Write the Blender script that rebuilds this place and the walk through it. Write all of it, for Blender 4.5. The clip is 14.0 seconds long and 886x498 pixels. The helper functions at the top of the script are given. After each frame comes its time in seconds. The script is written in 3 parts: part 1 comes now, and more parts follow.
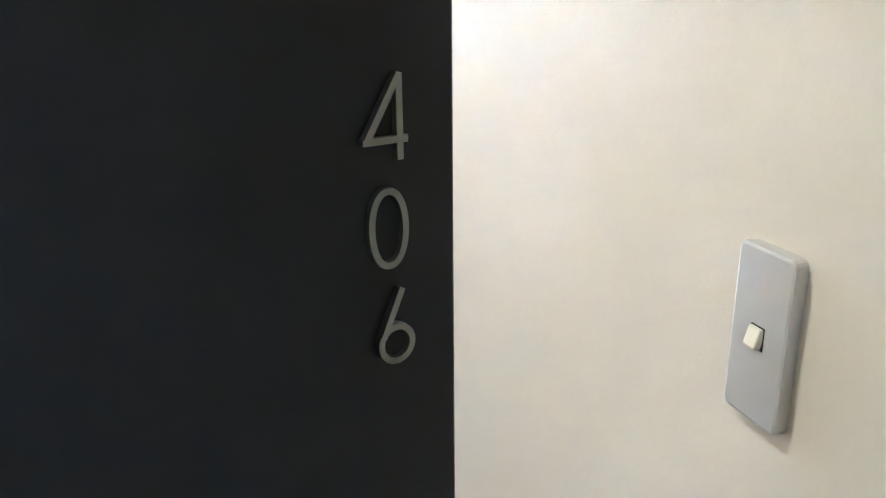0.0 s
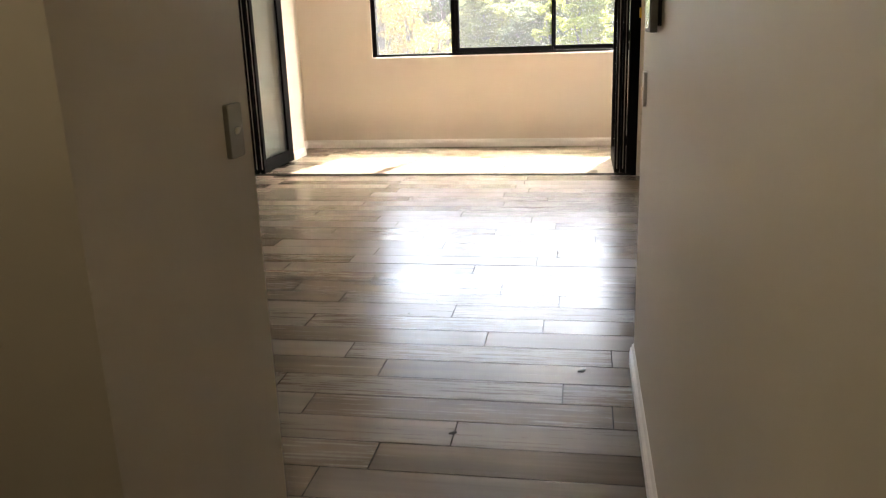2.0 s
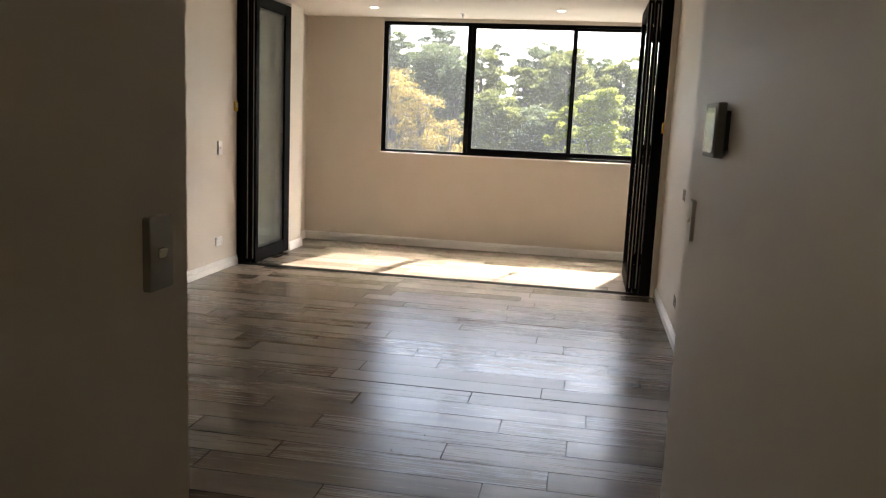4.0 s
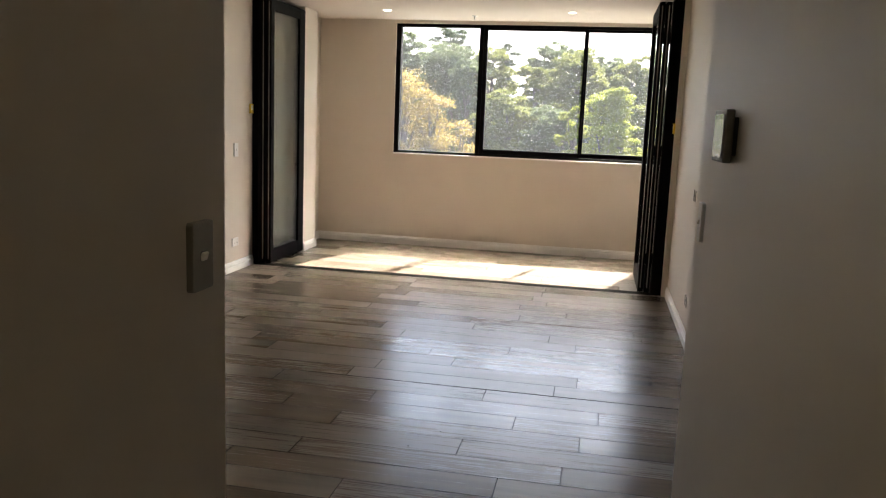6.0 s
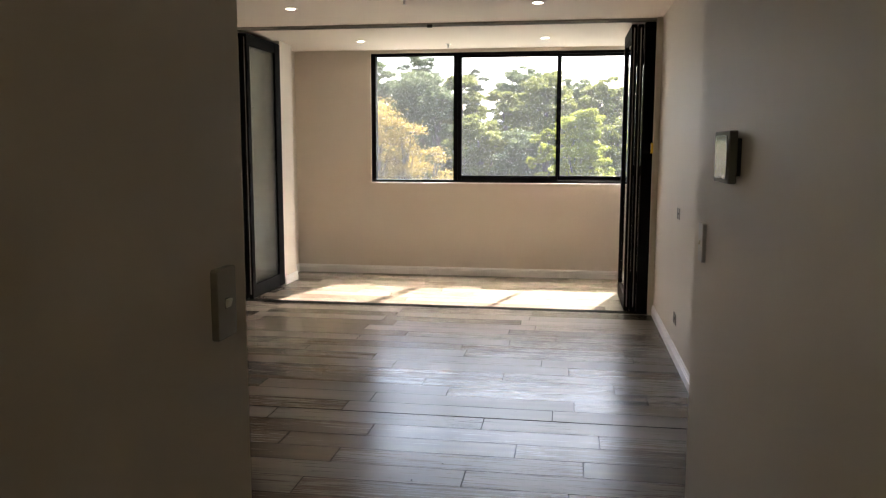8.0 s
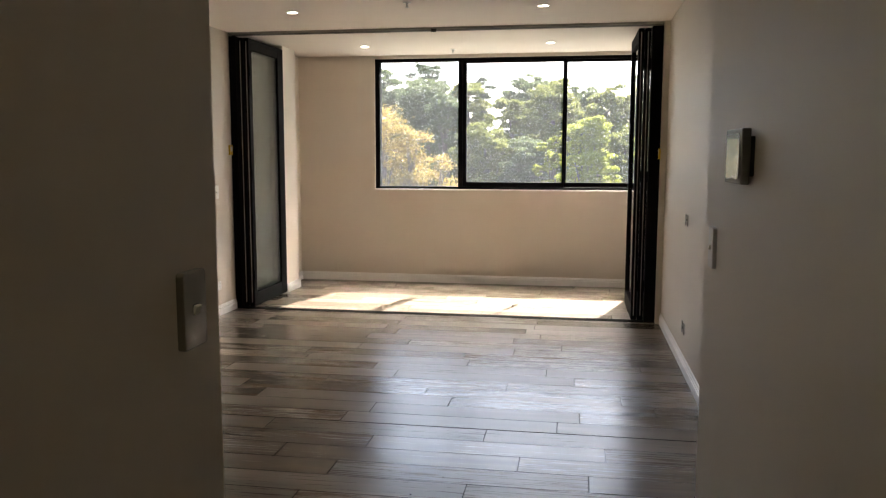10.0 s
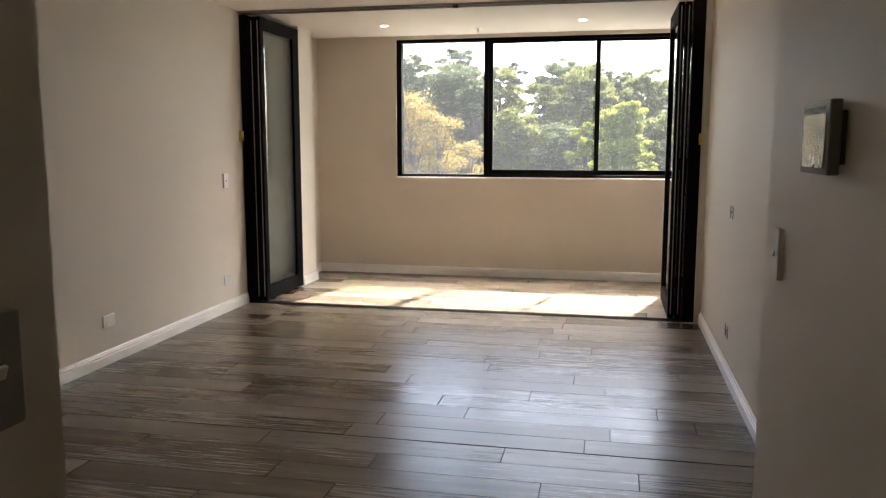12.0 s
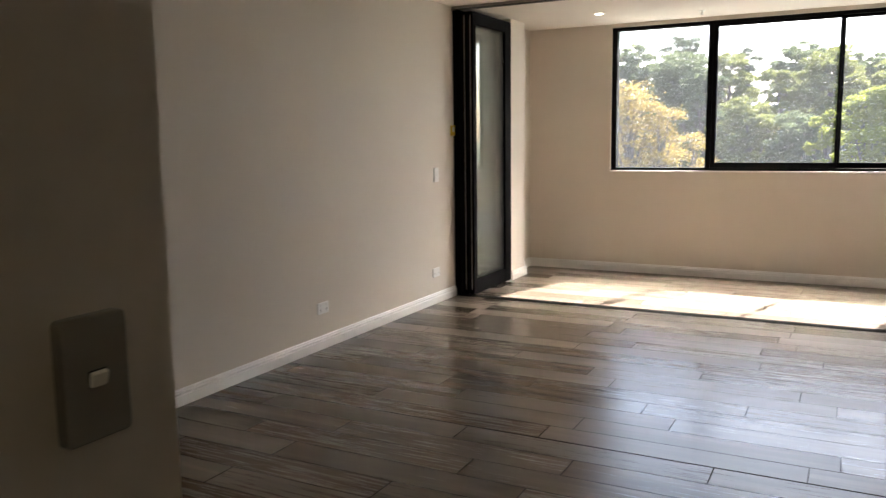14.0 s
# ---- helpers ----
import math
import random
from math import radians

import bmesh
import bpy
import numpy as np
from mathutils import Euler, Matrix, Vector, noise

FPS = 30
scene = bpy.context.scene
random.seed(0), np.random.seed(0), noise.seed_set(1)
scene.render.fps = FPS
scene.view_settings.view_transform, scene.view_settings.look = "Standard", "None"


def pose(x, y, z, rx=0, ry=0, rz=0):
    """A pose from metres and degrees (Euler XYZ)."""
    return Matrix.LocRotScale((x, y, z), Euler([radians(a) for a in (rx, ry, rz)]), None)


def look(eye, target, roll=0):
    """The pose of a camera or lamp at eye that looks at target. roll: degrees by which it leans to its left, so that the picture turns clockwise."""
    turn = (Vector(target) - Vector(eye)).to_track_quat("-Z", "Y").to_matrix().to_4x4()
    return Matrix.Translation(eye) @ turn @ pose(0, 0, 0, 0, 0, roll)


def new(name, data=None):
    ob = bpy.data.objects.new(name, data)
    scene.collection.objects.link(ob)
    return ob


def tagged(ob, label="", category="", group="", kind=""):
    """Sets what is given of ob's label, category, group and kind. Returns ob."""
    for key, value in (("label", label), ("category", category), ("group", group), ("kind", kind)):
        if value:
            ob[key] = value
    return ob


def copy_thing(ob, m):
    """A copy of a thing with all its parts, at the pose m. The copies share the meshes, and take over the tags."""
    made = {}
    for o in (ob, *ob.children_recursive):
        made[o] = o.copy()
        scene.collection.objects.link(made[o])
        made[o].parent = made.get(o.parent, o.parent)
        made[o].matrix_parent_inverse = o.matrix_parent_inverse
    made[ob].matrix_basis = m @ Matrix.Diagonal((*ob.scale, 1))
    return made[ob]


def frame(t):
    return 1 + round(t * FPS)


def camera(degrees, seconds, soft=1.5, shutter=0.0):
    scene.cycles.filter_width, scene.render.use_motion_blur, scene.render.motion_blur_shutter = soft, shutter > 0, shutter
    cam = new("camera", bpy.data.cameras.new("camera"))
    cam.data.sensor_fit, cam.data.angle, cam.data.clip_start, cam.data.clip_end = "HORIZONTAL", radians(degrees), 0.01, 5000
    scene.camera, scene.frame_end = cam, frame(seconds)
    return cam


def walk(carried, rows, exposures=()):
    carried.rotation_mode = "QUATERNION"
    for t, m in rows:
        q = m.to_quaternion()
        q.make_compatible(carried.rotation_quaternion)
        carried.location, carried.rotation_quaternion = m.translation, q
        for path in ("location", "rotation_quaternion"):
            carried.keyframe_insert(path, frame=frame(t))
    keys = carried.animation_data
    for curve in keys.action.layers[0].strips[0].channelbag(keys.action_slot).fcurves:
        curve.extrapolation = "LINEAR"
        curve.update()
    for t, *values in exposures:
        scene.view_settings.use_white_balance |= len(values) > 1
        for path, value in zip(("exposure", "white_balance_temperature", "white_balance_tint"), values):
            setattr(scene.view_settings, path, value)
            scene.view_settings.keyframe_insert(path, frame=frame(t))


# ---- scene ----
cam = camera(58.3, 14.0, soft=1.2, shutter=0.4)
PATH = [
    (0.0, (3.072, -1.595, 1.375), (3.637, 0.219, 0.749), -0.6),
    (0.5, (3.083, -1.579, 1.371), (3.616, 0.248, 0.756), -1.2),
    (1.0, (3.135, -1.573, 1.361), (3.389, 0.332, 0.809), -1.6),
    (1.2, (3.164, -1.564, 1.359), (3.302, 0.353, 0.805), -1.8),
    (1.5, (3.206, -1.516, 1.359), (3.081, 0.402, 0.807), -2.8),
    (1.8, (3.198, -1.410, 1.352), (2.892, 0.490, 0.802), -2.3),
    (2, (3.182, -1.332, 1.346), (2.842, 0.563, 0.802), -2.0),
    (2.5, (3.232, -1.115, 1.369), (3.193, 0.838, 0.938), 4.1),
    (3, (3.174, -0.843, 1.355), (2.889, 1.109, 1.024), 4.3),
    (5.5, (3.068, -0.864, 1.374), (2.708, 1.078, 1.062), 2.0),
    (6, (3.085, -0.925, 1.377), (2.714, 1.014, 1.058), 2.3),
    (6.5, (3.048, -0.927, 1.375), (2.705, 1.017, 1.055), 1.4),
    (7, (3.008, -0.919, 1.377), (2.705, 1.034, 1.07), 0.5),
    (7.5, (2.998, -0.923, 1.392), (2.693, 1.035, 1.118), 0.2),
    (10, (3.009, -0.815, 1.367), (2.68, 1.144, 1.134), 0.1),
    (10.5, (3.085, -0.703, 1.37), (2.645, 1.232, 1.115), 0.6),
    (11, (3.125, -0.612, 1.366), (2.632, 1.306, 1.092), 0.9),
    (11.5, (3.072, -0.479, 1.354), (2.61, 1.447, 1.076), 0.6),
    (12, (3.02, -0.373, 1.358), (2.611, 1.566, 1.093), 0.0),
    (12.5, (3.011, -0.314, 1.355), (2.578, 1.622, 1.102), -0.1),
    (13, (3.035, -0.192, 1.366), (2.443, 1.704, 1.13), -0.2),
    (13.5, (3.055, -0.161, 1.356), (2.265, 1.66, 1.11), -0.3),
    (14, (3.052, -0.218, 1.35), (2.133, 1.537, 1.074), -0.8),
]
EXPOSURE = [(0.0, 7.0, 5000, 10), (0.5, 6.75, 5000, 10), (0.9, 6.5, 5150, 10), (1.2, 5.65, 5600, 10), (1.5, 5.05, 6050, 10), (1.8, 4.6, 6800, 11), (2.1, 4.1, 7200, 12),
            (2.6, 3.6, 7050, 12), (3.0, 3.35, 6850, 12), (5.5, 3.17, 6750, 12), (10.5, 3.17, 6700, 12), (12.5, 3.1, 6600, 12), (14.0, 3.23, 6500, 12)]
walk(cam, [(t, look(eye, target, roll)) for t, eye, target, roll in PATH], EXPOSURE)

# ---- daylight ----
SUN_TO = Vector((0.245, 0.785, 1.0)).normalized()
world = bpy.data.worlds.new("sky")
scene.world = world
world.use_nodes = True
wn = world.node_tree
sky = wn.nodes.new("ShaderNodeTexSky")
sky.sky_type, sky.sun_disc = "NISHITA", False
sky.sun_elevation, sky.sun_rotation = math.asin(SUN_TO.z), math.atan2(SUN_TO.x, SUN_TO.y)
sky.dust_density = 2.2
wn.links.new(sky.outputs[0], wn.nodes["Background"].inputs[0])
wn.nodes["Background"].inputs[1].default_value = 0.10
sun = new("sun", bpy.data.lights.new("sun", "SUN"))
sun.data.energy, sun.data.angle, sun.data.color = 5.0, radians(0.5), (1.0, 0.965, 0.91)
sun.matrix_world = look((0, 20, 20), Vector((0, 20, 20)) - SUN_TO)


# ---- materials ----
def mat(name, base, rough=0.5, metal=0.0):
    m = bpy.data.materials.new(name)
    m.use_nodes = True
    b = m.node_tree.nodes["Principled BSDF"]
    b.inputs["Base Color"].default_value = (*base, 1)
    b.inputs["Roughness"].default_value = rough
    b.inputs["Metallic"].default_value = metal
    return m, m.node_tree, b


def node(nt, kind, **values):
    n = nt.nodes.new(kind)
    for key, value in values.items():
        n.inputs[key.replace("_", " ")].default_value = value
    return n


def coords(nt, scale=(1, 1, 1), space="Object"):
    tc = nt.nodes.new("ShaderNodeTexCoord")
    mp = node(nt, "ShaderNodeMapping", Scale=scale)
    nt.links.new(tc.outputs[space], mp.inputs["Vector"])
    return mp.outputs[0]


def ramp(nt, fac, stops):
    r = nt.nodes.new("ShaderNodeValToRGB")
    el = r.color_ramp.elements
    while len(el) < len(stops):
        el.new(0.5)
    for e, (p, c) in zip(el, stops):
        e.position, e.color = p, (*c, 1)
    nt.links.new(fac, r.inputs[0])
    return r.outputs[0]


def bump(nt, b, height, strength, distance):
    n = node(nt, "ShaderNodeBump", Strength=strength, Distance=distance)
    nt.links.new(height, n.inputs["Height"])
    nt.links.new(n.outputs[0], b.inputs["Normal"])


def painted(name, base, rough=0.44, roller=0.25):
    """Rolled wall paint: faint roller stipple, broad unevenness and a few scuffs."""
    m, nt, b = mat(name, base, rough)
    v = coords(nt)
    broad = node(nt, "ShaderNodeTexNoise", Scale=0.9, Detail=3.0)
    fine = node(nt, "ShaderNodeTexNoise", Scale=220.0, Detail=4.0)
    for n in (broad, fine):
        nt.links.new(v, n.inputs["Vector"])
    lo = tuple(c * 0.95 for c in base)
    nt.links.new(ramp(nt, broad.outputs[0], [(0.3, lo), (0.7, base)]), b.inputs["Base Color"])
    rr = node(nt, "ShaderNodeMapRange", To_Min=rough - 0.06, To_Max=rough + 0.08)
    nt.links.new(broad.outputs[0], rr.inputs["Value"])
    nt.links.new(rr.outputs[0], b.inputs["Roughness"])
    bump(nt, b, fine.outputs[0], roller, 0.0006)
    return m


def satin_metal(name, base, rough, metal=1.0, grain=(6, 400, 6)):
    m, nt, b = mat(name, base, rough, metal)
    n = node(nt, "ShaderNodeTexNoise", Scale=1.0, Detail=4.0)
    nt.links.new(coords(nt, grain), n.inputs["Vector"])
    rr = node(nt, "ShaderNodeMapRange", To_Min=rough - 0.06, To_Max=rough + 0.1)
    nt.links.new(n.outputs[0], rr.inputs["Value"])
    nt.links.new(rr.outputs[0], b.inputs["Roughness"])
    bump(nt, b, n.outputs[0], 0.08, 0.0004)
    return m


def plank_wood():
    """Grey-brown timber-look plank, grain along x, each plank of its own tone."""
    m, nt, b = mat("grey_brown_plank", (0.16, 0.12, 0.09), 0.3)
    info = nt.nodes.new("ShaderNodeObjectInfo")
    tc = nt.nodes.new("ShaderNodeTexCoord")
    shift = nt.nodes.new("ShaderNodeVectorMath")
    shift.operation = "SCALE"
    shift.inputs[0].default_value = (13.0, 29.0, 7.0)
    nt.links.new(info.outputs["Random"], shift.inputs["Scale"])
    add = nt.nodes.new("ShaderNodeVectorMath")
    nt.links.new(tc.outputs["Object"], add.inputs[0])
    nt.links.new(shift.outputs[0], add.inputs[1])
    mp = node(nt, "ShaderNodeMapping", Scale=(0.9, 9.0, 9.0))
    nt.links.new(add.outputs[0], mp.inputs["Vector"])
    mp2 = node(nt, "ShaderNodeMapping", Scale=(3.0, 95.0, 95.0))
    nt.links.new(add.outputs[0], mp2.inputs["Vector"])
    broad = node(nt, "ShaderNodeTexNoise", Scale=1.0, Detail=3.0, Distortion=0.6)
    fine = node(nt, "ShaderNodeTexNoise", Scale=1.0, Detail=6.0, Roughness=0.65)
    nt.links.new(mp.outputs[0], broad.inputs["Vector"])
    nt.links.new(mp2.outputs[0], fine.inputs["Vector"])
    mix = nt.nodes.new("ShaderNodeMath")
    mix.operation = "MULTIPLY_ADD"
    nt.links.new(fine.outputs[0], mix.inputs[0])
    mix.inputs[1].default_value = 0.35
    nt.links.new(broad.outputs[0], mix.inputs[2])
    tone = ramp(nt, mix.outputs[0], [(0.36, (0.068, 0.050, 0.035)), (0.62, (0.108, 0.080, 0.057)), (0.90, (0.165, 0.127, 0.094))])
    hsv = nt.nodes.new("ShaderNodeHueSaturation")
    rr = node(nt, "ShaderNodeMapRange", To_Min=0.9, To_Max=1.1)
    nt.links.new(info.outputs["Random"], rr.inputs["Value"])
    nt.links.new(rr.outputs[0], hsv.inputs["Value"])
    nt.links.new(tone, hsv.inputs["Color"])
    nt.links.new(hsv.outputs[0], b.inputs["Base Color"])
    ro = node(nt, "ShaderNodeMapRange", To_Min=-0.06, To_Max=0.08)
    nt.links.new(fine.outputs[0], ro.inputs["Value"])
    per = nt.nodes.new("ShaderNodeMath")
    per.operation = "MULTIPLY_ADD"
    nt.links.new(info.outputs["Random"], per.inputs[0])
    per.inputs[1].default_value, per.inputs[2].default_value = 0.07, 0.235
    total = nt.nodes.new("ShaderNodeMath")
    nt.links.new(per.outputs[0], total.inputs[0])
    nt.links.new(ro.outputs[0], total.inputs[1])
    nt.links.new(total.outputs[0], b.inputs["Roughness"])
    b.inputs["Specular IOR Level"].default_value = 0.5
    bump(nt, b, fine.outputs[0], 0.12, 0.0008)
    return m


def foliage(name, dark, mid, light):
    m, nt, b = mat(name, mid, 0.55)
    geo = nt.nodes.new("ShaderNodeNewGeometry")
    nt.links.new(ramp(nt, geo.outputs["Random Per Island"], [(0.0, dark), (0.5, mid), (1.0, light)]), b.inputs["Base Color"])
    b.inputs["Specular IOR Level"].default_value = 0.3
    tr = nt.nodes.new("ShaderNodeBsdfTranslucent")
    nt.links.new(ramp(nt, geo.outputs["Random Per Island"], [(0.0, mid), (1.0, light)]), tr.inputs["Color"])
    mx = nt.nodes.new("ShaderNodeMixShader")
    mx.inputs[0].default_value = 0.42
    nt.links.new(b.outputs[0], mx.inputs[1])
    nt.links.new(tr.outputs[0], mx.inputs[2])
    nt.links.new(mx.outputs[0], nt.nodes["Material Output"].inputs[0])
    return m


def noisy(name, a, c, scale, rough, strength=0.3, dist=0.01):
    m, nt, b = mat(name, a, rough)
    n = node(nt, "ShaderNodeTexNoise", Scale=scale, Detail=6.0)
    nt.links.new(coords(nt), n.inputs["Vector"])
    nt.links.new(ramp(nt, n.outputs[0], [(0.3, a), (0.7, c)]), b.inputs["Base Color"])
    bump(nt, b, n.outputs[0], strength, dist)
    return m


def clear_glass(name, tint, rough=0.0):
    m, nt, b = mat(name, tint, rough)
    b.inputs["Transmission Weight"].default_value = 1.0
    b.inputs["IOR"].default_value = 1.45
    return m


WALL = painted("warm_white_wall_paint", (0.675, 0.612, 0.53), 0.56)
WALL.node_tree.nodes["Principled BSDF"].inputs["Specular IOR Level"].default_value = 0.22
CEIL = painted("ceiling_paint", (0.73, 0.665, 0.59), 0.8)
TRIM = painted("white_gloss_trim", (0.86, 0.85, 0.83), 0.35, 0.08)
PLANK = plank_wood()
GROUT = noisy("dark_joint", (0.012, 0.010, 0.008), (0.026, 0.021, 0.017), 60, 0.9)
GROUT.node_tree.nodes["Principled BSDF"].inputs["Specular IOR Level"].default_value = 0.1
BLACK = satin_metal("black_powder_coat", (0.004, 0.004, 0.0045), 0.66, 0.0, (40, 40, 40))
BLACK.node_tree.nodes["Principled BSDF"].inputs["Specular IOR Level"].default_value = 0.06
STEEL = satin_metal("brushed_steel", (0.56, 0.55, 0.54), 0.42, 0.5)
# the same steel with the shade at the wall end put into its colour
SHADED_STEEL = satin_metal("shaded_steel", (0.27, 0.25, 0.205), 0.42, 0.75)
NUMERAL = satin_metal("satin_nickel", (0.31, 0.295, 0.26), 0.42)
TRACK = satin_metal("grey_aluminium", (0.34, 0.32, 0.29), 0.4)
WHITE = mat("white_plastic", (0.78, 0.77, 0.74), 0.35)[0]
IVORY = mat("ivory_plastic", (0.72, 0.68, 0.58), 0.3)[0]
RUBBER, rnt, rb = mat("matt_black_channel", (0.004, 0.004, 0.004), 0.9)
rb.inputs["Specular IOR Level"].default_value = 0.08
SLOT = mat("dark_plastic", (0.02, 0.02, 0.02), 0.5)[0]
YELLOW = noisy("yellow_label", (0.75, 0.5, 0.03), (0.8, 0.56, 0.06), 30, 0.5)
DOORM = satin_metal("charcoal_door_laminate", (0.0105, 0.009, 0.0068), 0.5, 0.0, (4, 4, 160))
DOORM.node_tree.nodes["Principled BSDF"].inputs["Specular IOR Level"].default_value = 0.4


def veil_dirt_glass(name, tint, veil_dirt):
    """Clear glass with a thin pale film that scatters the sun: painted glare haze, and dirt on the grey door panes."""
    m = clear_glass(name, tint)
    nt = m.node_tree
    tr = nt.nodes.new("ShaderNodeBsdfTranslucent")
    tr.inputs["Color"].default_value = (0.86, 0.9, 0.97, 1)
    n = node(nt, "ShaderNodeTexNoise", Scale=2.5, Detail=5.0)
    nt.links.new(coords(nt), n.inputs["Vector"])
    rr = node(nt, "ShaderNodeMapRange", To_Min=veil_dirt * 0.7, To_Max=veil_dirt * 1.3)
    nt.links.new(n.outputs[0], rr.inputs["Value"])
    mx = nt.nodes.new("ShaderNodeMixShader")
    nt.links.new(rr.outputs[0], mx.inputs[0])
    nt.links.new(nt.nodes["Principled BSDF"].outputs[0], mx.inputs[1])
    nt.links.new(tr.outputs[0], mx.inputs[2])
    nt.links.new(mx.outputs[0], nt.nodes["Material Output"].inputs[0])
    return m


# pale film paints the veiling glare over the view; the panes are clean
GLASS = veil_dirt_glass("glare_veiled_window_glass", (0.97, 0.985, 0.98), 0.0095)
GREYGLASS = veil_dirt_glass("grey_tinted_door_glass", (0.90, 0.95, 0.90), 0.15)
BARK = noisy("bark", (0.075, 0.062, 0.052), (0.17, 0.145, 0.125), 12, 0.9, 0.8, 0.02)


# ---- helpers for meshes ----
def add_box(bm, x0, x1, y0, y1, z0, z1, bevel=0.0, seg=1):
    before = set(bm.verts)
    r = bmesh.ops.create_cube(bm, size=1.0, matrix=Matrix.Translation(((x0 + x1) / 2, (y0 + y1) / 2, (z0 + z1) / 2)) @ Matrix.Diagonal((x1 - x0, y1 - y0, z1 - z0, 1)))
    if bevel > 0:
        edges = {e for v in r["verts"] for e in v.link_edges}
        bmesh.ops.bevel(bm, geom=list(edges), offset=bevel, segments=seg, affect="EDGES", profile=0.5)
    return [v for v in bm.verts if v not in before]


def part(name, bm, material, parent=None, label="", smooth=False):
    me = bpy.data.meshes.new(name)
    bm.to_mesh(me)
    bm.free()
    me.materials.append(material)
    if smooth:
        for p in me.polygons:
            p.use_smooth = True
    ob = new(name, me)
    if parent:
        ob.parent = parent
    if label:
        ob["label"] = label
    return ob


def box(name, x0, x1, y0, y1, z0, z1, material, parent=None, bevel=0.0, label="", seg=1):
    bm = bmesh.new()
    add_box(bm, x0, x1, y0, y1, z0, z1, bevel, seg)
    return part(name, bm, material, parent, label)


def structure(ob, label="", category=""):
    return tagged(ob, label, category, kind="structure")


def thing(name, label, category, at=(0, 0, 0), rz=0.0, group=""):
    e = new(name)
    e.matrix_world = pose(*at, 0, 0, rz)
    return tagged(e, label, category, group)


# ---- plan, in metres ----
H = 2.425                 # ceiling
XL, XR = 0.0, 3.71        # living room side walls
XS = 3.86                 # sunroom wall past the folding doors
YB, YD, YW = 0.334, 5.86, 7.60   # back wall, folding-door line, window wall
CL, CR = 2.46, 3.40       # entry passage side walls
YC, YR = 1.70, -0.31      # end of the passage wall, recess return
YE = -1.55                # inner face of the entrance wall
WX0, WX1, WZ0, WZ1 = 0.85, 3.80, 1.01, 2.39

W = 0.12
walls = [
    ("wall_left", XL - W, XL, YB - W, YW + 0.2, 0, H + 0.1, "warm white painted plaster wall of the living room"),
    ("wall_right_living", XR, XS + W, YC, YD + 0.10, 0, H + 0.1, "warm white painted plaster wall with socket plates"),
    ("wall_right_sunroom", XS, XS + W, YD + 0.10, YW + 0.2, 0, H + 0.1, "warm white painted plaster wall of the sunroom"),
    ("wall_passage_right", CR, XR + W, YE - 2.6, YC, 0, H + 0.1, "warm white painted passage wall with a switch and intercom"),
    ("wall_passage_left", 2.0, CL, YR, YB, 0, H + 0.1, "warm white painted wall end with a metal switch plate"),
    ("wall_back", XL, 2.0, YB - W, YB, 0, H + 0.1, "warm white painted plaster wall"),
    ("wall_recess", 2.0 - W, 2.0, YE - 0.15, YR, 0, H + 0.1, "warm white painted recess wall beside the entrance door"),
    ("wall_entrance", 1.88, 2.33, YE - 0.30, YE - 0.15, 0, H + 0.1, "warm white painted wall beside the entrance"),
    ("wall_entrance_head", 2.33, CR, YE - 0.30, YE - 0.15, 2.12, H + 0.1, "wall over the entrance door"),
    ("wall_lobby_left", 1.2, 1.32, YE - 2.6, YE - 0.30, 0, H + 0.1, "painted wall of the common lobby"),
    ("wall_lobby_back", 1.2, CR, YE - 2.72, YE - 2.6, 0, H + 0.1, "painted wall of the common lobby"),
]
for name, x0, x1, y0, y1, z0, z1, label in walls:
    structure(box(name, x0, x1, y0, y1, z0, z1, WALL), label, "wall")

# window wall, with the opening cut through it
bm = bmesh.new()
add_box(bm, XL, WX0, YW, YW + 0.14, 0, H + 0.1)
add_box(bm, WX1, XS, YW, YW + 0.14, 0, H + 0.1)
add_box(bm, WX0, WX1, YW, YW + 0.14, 0, WZ0)
add_box(bm, WX0, WX1, YW, YW + 0.14, WZ1, H + 0.1)
structure(part("wall_window", bm, WALL), "warm white plaster wall below a wide black-framed window", "wall")
# nib wall at the side of the folding doors
structure(box("wall_nib", XL, 0.157, 6.71, 7.06, 0, H, WALL, bevel=0.003), "narrow warm white nib wall beside the folding doors", "wall")

structure(box("wall_reveal", 3.665, XR, YD - 0.07, YD + 0.10, 0, H, WALL, bevel=0.002), "narrow painted reveal between the wall and the door jamb", "wall")

ceil = bmesh.new()
add_box(ceil, XL - W, XS + W, YB - W, YW + 0.2, H, H + 0.25)
add_box(ceil, 1.2, XR + W, YE - 2.7, YB - W, H, H + 0.25)
structure(part("ceiling", ceil, CEIL), "flat matt white plaster ceiling", "ceiling")

floor = structure(box("floor", 1.2, CR, YE - 2.6, YB, -0.2, -0.008, GROUT), "grey-brown timber-look plank floor with dark joints", "floor")
box("floor_slab", XL, XS, YB, YW, -0.2, -0.008, GROUT, floor)

# ---- skirting boards ----
PROFILE = [(0, 0), (0.016, 0), (0.016, 0.052), (0.010, 0.056), (0.010, 0.061), (0.0145, 0.064), (0.0145, 0.070), (0.008, 0.074), (0.008, 0.081), (0.003, 0.088), (0, 0.088)]


